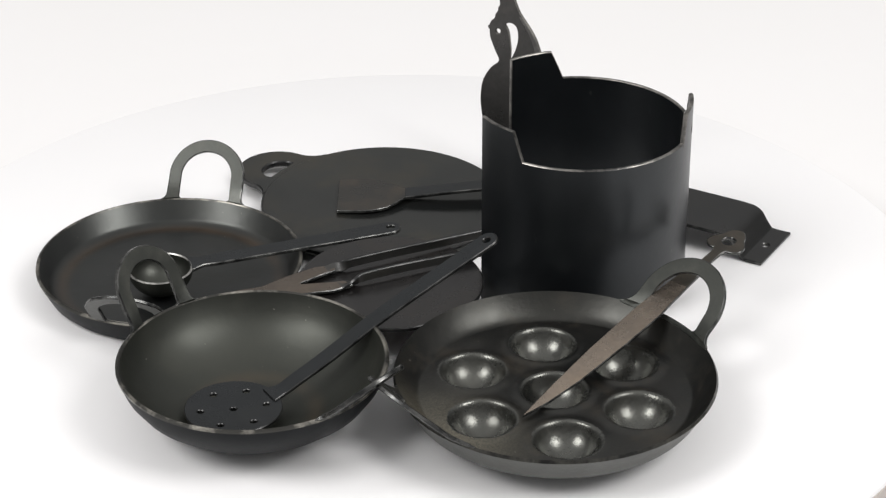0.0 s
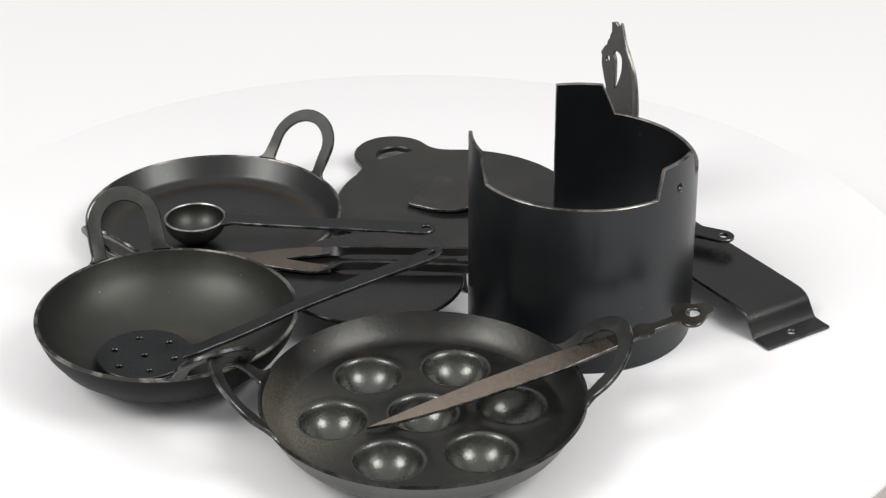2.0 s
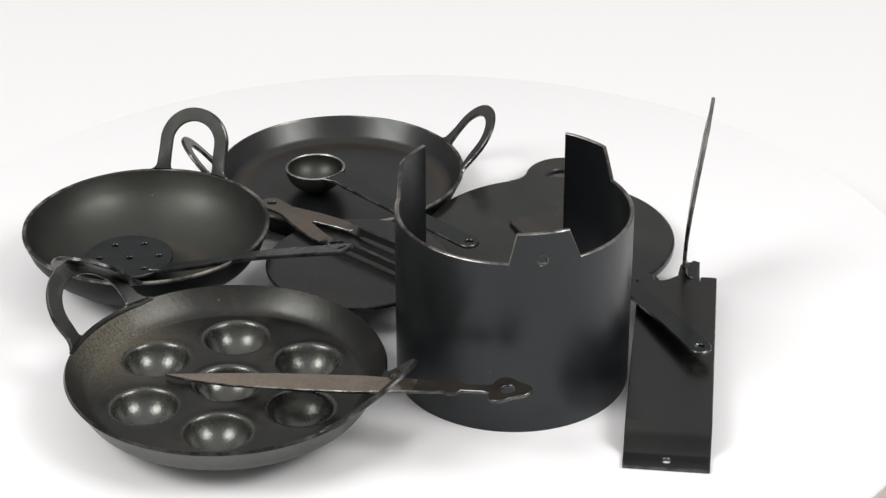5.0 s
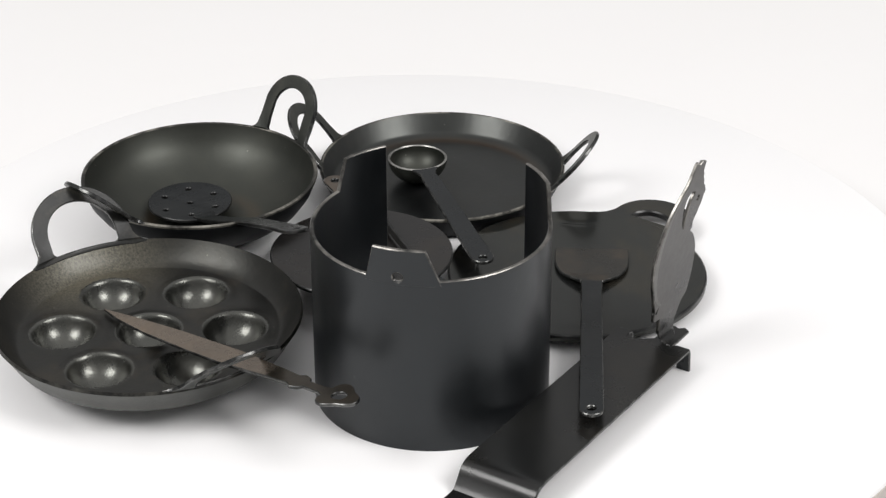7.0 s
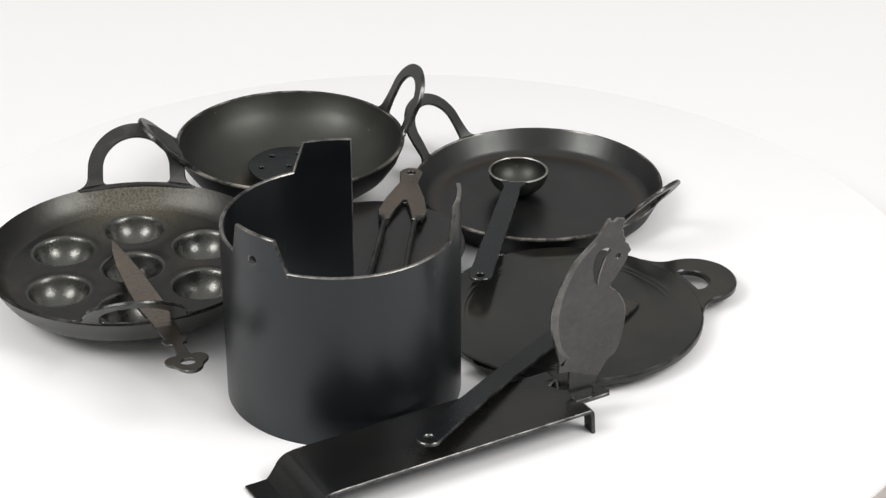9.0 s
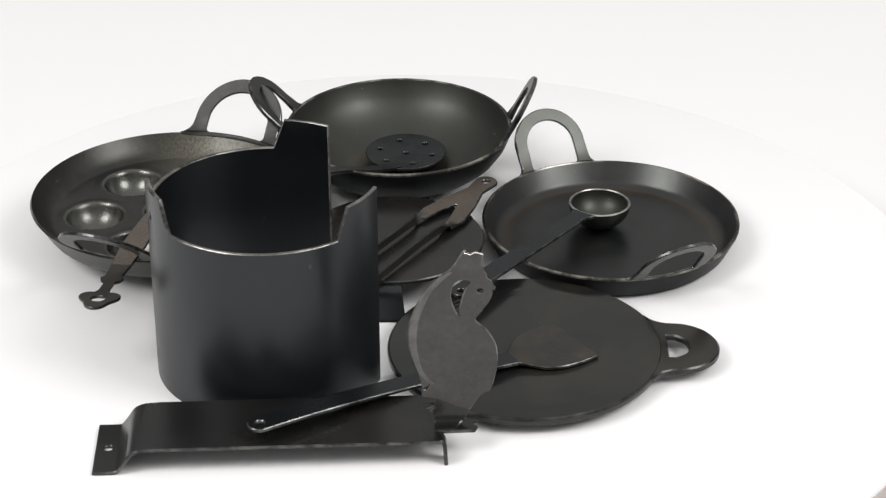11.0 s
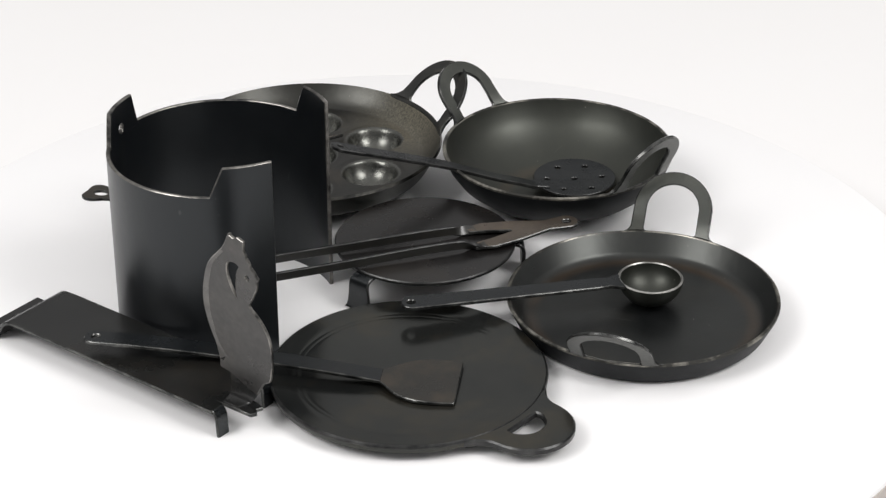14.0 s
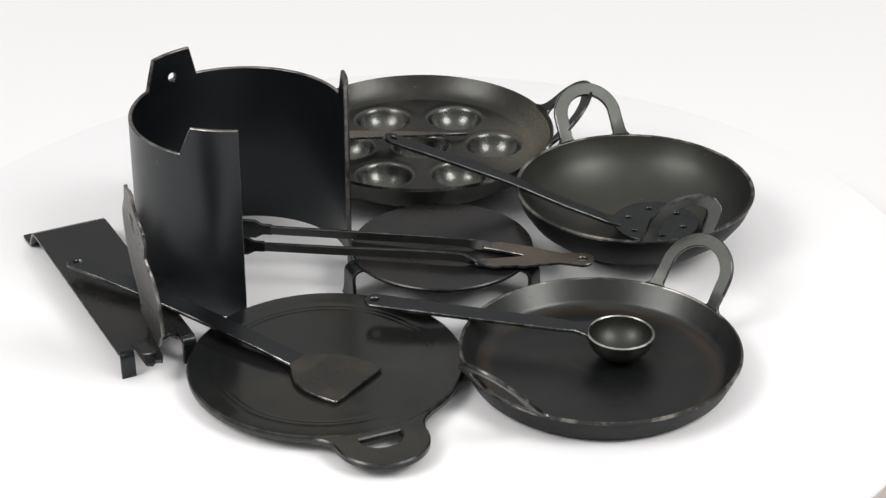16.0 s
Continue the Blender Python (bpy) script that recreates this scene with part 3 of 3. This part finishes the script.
def build_spatula():
    end, back = Vector((0.1516, 0.1002, 0.0222)), Vector((-0.0396, 0.1050, 0.0084))
    s = thing("spatula", pose(back.x, back.y, 0, rz=math.degrees(math.atan2(end.y - back.y, end.x - back.x))), "black iron spatula with a flat wide head, lying on the tawa", "spatula")
    L = math.hypot(end.x - back.x, end.y - back.y)
    z0 = 0.0084

    def lift(x, y, o):
        t = min(1.0, max(0.0, (x - 0.03) / (L - 0.03)))
        return (x, y, z0 + o + (end.z - z0) * (1 - (1 - t) ** 1.6))
    side = [(0.0115, 0.0207), (0.0200, 0.0200), (0.0275, 0.0172), (0.0335, 0.0124), (0.0372, 0.0082), (0.0400, 0.0060)]
    head = rounded([(0, -0.0203)] + [(x, -y) for x, y in side] + side[::-1] + [(0, 0.0203)], [0.001] + [0.004] * 5 + [0.001, 0.001] + [0.004] * 5 + [0.001], 3)
    part("head", plate(head, [], 0.002, lift, cuts_x=[0.03, 0.033, 0.036]), [IRON_HEAD, EDGE_DIM], s)
    hd = [(0.0402, -0.0056), (0.06, -0.0052), (L, -0.0058)] + [(L + 0.0058 * math.cos(radians(-90 + 15 * k)), 0.0058 * math.sin(radians(-90 + 15 * k))) for k in range(1, 12)] + [(L, 0.0058), (0.06, 0.0052), (0.0402, 0.0056)]
    part("handle", plate(hd, [circle_pts(L, 0, 0.0028, n=18)], 0.0022, lift, cuts_x=[0.045 + 0.006 * k for k in range(23)]), [IRON, EDGE_DIM], s)


def build_tongs():
    ring, far = Vector((-0.0872, -0.0460, 0.0256)), Vector((0.0840, 0.0290, 0.0228))
    t = thing("tongs", frame_of(ring, far), "flat iron tongs with two long arms, lying on the trivet", "tongs")
    L = (far - ring).length + 0.0135
    head = [(0.0065 * math.cos(radians(100 + 20 * k)), 0.0065 * math.sin(radians(100 + 20 * k))) for k in range(9)]
    head += [(0.012, -0.0050), (0.030, -0.0105), (0.047, -0.0138), (0.058, -0.0120), (0.056, -0.0068), (0.047, -0.0050), (0.033, -0.0010), (0.033, 0.0010), (0.047, 0.0050), (0.056, 0.0068), (0.058, 0.0120), (0.047, 0.0138), (0.030, 0.0105), (0.012, 0.0050)]
    part("head", plate(head, [circle_pts(0, 0, 0.0028, n=18)], 0.002), [IRON_TONG, EDGE_DIM], t)
    for sgn in (-1, 1):
        path = spline([(0.052, 0.0098 * sgn, 0), (0.060, 0.0094 * sgn, 0.0006), (0.067, 0.0088 * sgn, 0.0022), (0.09, 0.0088 * sgn, 0.0028), (0.13, 0.0096 * sgn, 0.0026), (L - 0.022, 0.0100 * sgn, 0.0026)], 40)
        n = len(path)
        side = [Vector((0, math.cos(min(1, max(0, (p.x - 0.053) / 0.012)) * math.pi / 2), math.sin(min(1, max(0, (p.x - 0.053) / 0.012)) * math.pi / 2) * sgn)) for p in path]
        arm = part("arm", bar(path, [0.0052 + 0.002 * max(0, 1 - (p.x - 0.052) / 0.012) for p in path], 0.002, side), [IRON_ARM, EDGE_DARK], t)
        jaw = rounded([(L - 0.023, -0.0028), (L - 0.017, -0.0028), (L - 0.013, -0.0052), (L + 0.004, -0.0052), (L + 0.004, 0.0052), (L - 0.013, 0.0052), (L - 0.017, 0.0028), (L - 0.023, 0.0028)], 0.0012, 3)
        part("jaw", plate(jaw, [], 0.002, lambda x, y, o: (x, 0.0101 * sgn + o, 0.0028 + y)), [IRON, EDGE_DARK], arm)


def build_cutter():
    origin = (0.2262, 0.0634)
    c = thing("vegetable_cutter", pose(*origin, 0, rz=148.4), "black iron vegetable cutter with upright curved blade on a bent base", "vegetable cutter")
    W, L, zt, th = 0.0425, 0.1712, 0.0138, 0.002

    # arc length s along the strip -> (along, height): flat foot, S-bend, level deck
    line = [Vector((0, 0, 0.0012)), Vector((0.010, 0, 0.0012)), Vector((0.0125, 0, 0.0022)), Vector((0.0160, 0, 0.0068)), Vector((0.0190, 0, 0.0110)), Vector((0.0235, 0, 0.0132)), Vector((0.032, 0, zt)), Vector((L, 0, zt))]
    fine = spline(line[:7], 60)
    dist = [0.0]
    for p, q in zip(fine[:-1], fine[1:]):
        dist.append(dist[-1] + (q - p).length)
    tail = dist[-1]

    def deck(x, y, o):
        if x >= tail:
            return (fine[-1].x + x - tail, y, zt + o)
        i = max((k for k in range(len(dist)) if dist[k] <= x + 1e-9), default=0)
        i = min(i, len(fine) - 2)
        t = (x - dist[i]) / (dist[i + 1] - dist[i])
        p = fine[i].lerp(fine[i + 1], t)
        d = (fine[min(i + 2, len(fine) - 1)] - fine[max(i - 1, 0)]).normalized()
        return (p.x - d.z * o, y, p.z + d.x * o)
    E = L + tail - fine[-1].x
    # y runs from 0 (outer edge) to -W here, flipped by the pose: the stove lies at +y
    out = [(0, 0.0), (E, 0.0), (E, 0.0085), (E - 0.006, 0.0088), (E + 0.001, 0.0096), (E + 0.0175, 0.0098), (E + 0.0190, 0.0125), (E + 0.0165, 0.0150), (E + 0.0180, 0.0182), (E + 0.0130, 0.0198), (E + 0.001, 0.0210), (E - 0.004, 0.0262), (E - 0.006, 0.0310), (E - 0.001, 0.0335), (E - 0.006, 0.0345), (E, 0.0350), (E, W), (0, W)]
    hole = circle_pts(0.0062, W / 2, 0.0026, n=18)
    part("base_plate", plate(out, [hole], th, deck, cuts_x=[tail * k / 22 for k in range(1, 23)]), [IRON_DECK, EDGE_DIM], c)
    for y0 in (0.0042, W - 0.0038):
        path = spline([(L - 0.002, y0, zt), (L + 0.0008, y0, zt - 0.0003), (L + 0.0022, y0, zt - 0.0025), (L + 0.0026, y0, zt - 0.008), (L + 0.003, y0, 0.0)], 24)
        part("leg", bar(path, 0.0078, 0.002, Vector((0, 1, 0))), [IRON, EDGE_DIM], c)
    # blade: u along the strip from the pivot, v up; its foot folds level into the tongue
    u0 = 0.1875
    body = smooth_loop([(-0.0205, 0.0365), (-0.0266, 0.0440), (-0.0308, 0.0600), (-0.0300, 0.0740), (-0.0228, 0.0920), (-0.0105, 0.1055), (-0.0040, 0.1120)], 5)[:-5]
    body += [(-0.0045, 0.1150), (-0.0015, 0.1138), (0.0010, 0.1152), (0.0045, 0.1140), (0.0035, 0.1085), (0.0046, 0.1066), (0.0047, 0.1046), (0.0062, 0.1022), (0.0064, 0.0998), (0.0088, 0.0976), (0.0093, 0.0958), (0.0106, 0.0942)]
    body += [tuple(p) for p in smooth_loop([(0.0098, 0.0925), (0.0085, 0.0880), (0.0040, 0.0800), (0.0012, 0.0745), (0.0072, 0.0680), (0.0118, 0.0580), (0.0118, 0.0440), (0.0080, 0.0345)], 4)[:-4]]
    body += [(0.0040, 0.0290), (-0.0012, 0.0205), (-0.0045, 0.0150), (-0.0085, 0.0087), (-0.0180, 0.0087), (-0.0180, 0.0280), (-0.0245, 0.0290), (-0.0245, 0.0335)]
    slot = smooth_loop([(-0.0090, 0.0975), (-0.0108, 0.0900), (-0.0090, 0.0815), (-0.0062, 0.0770), (-0.0058, 0.0830), (-0.0035, 0.0930), (-0.0008, 0.0975), (-0.0040, 0.0995)], 4)
    eye = circle_pts(0.0035, 0.0925, 0.0019, n=14)
    lean = math.tan(radians(6.5))

    def upright(x, y, o):
        fold, mid = 0.0207, 0.0182
        if y < fold:
            a = (fold - y) / 0.012 * math.pi / 2
            return (u0 + x, mid - 0.0076 * (1 - math.cos(a)) - o * math.cos(a), fold + 0.0010 - 0.0076 * math.sin(a) - o * math.sin(a))
        bow = 0.0012 * math.sin(math.pi * min(1.0, (y - fold) / 0.085)) - 0.03 * x * min(1.0, (y - fold) / 0.02)
        return (u0 + x, mid - (y - fold) * lean + bow - o, y + 0.0010)
    blade = plate(body, [slot, eye], 0.0019, upright, cuts_y=[0.0087 + 0.0015 * k for k in range(1, 9)] + [0.03 + 0.01 * k for k in range(9)])
    for f in blade.faces:
        # the folded foot is as black as the base
        if f.calc_center_median().z < 0.0245:
            f.material_index = 2
    part("blade", blade, [IRON_BLADE, EDGE, IRON_DECK], c, "upright curved blade with a pierced scraper head")
    back = spline([(-0.0205, 0.0365, 0), (-0.0266, 0.0440, 0), (-0.0308, 0.0600, 0), (-0.0300, 0.0740, 0), (-0.0228, 0.0920, 0), (-0.0120, 0.1040, 0)], 30)
    strip = [(p.x + 0.0003, p.y) for p in back] + [(p.x + 0.0042 - 0.0022 * abs(p.y - 0.068) / 0.036, p.y) for p in reversed(back)]
    part("cutting_edge", plate(strip, [], 0.0021, upright), [GROUND_EDGE, EDGE], c, "ground steel cutting edge")


def motions():
    for ob in MOVERS:
        base = ob.matrix_basis.copy()
        walk(ob, [(k / 2, pose(0, 0, 0, rz=table_turn(k / 2)) @ base) for k in range(33)])


build_setting()
build_turntable()
build_stove()
build_frying_pan()
build_kadai()
build_paniyaram()
build_tawa()
build_trivet()
build_cutter()
build_ladle()
build_skimmer()
build_knife()
build_spatula()
build_tongs()
motions()
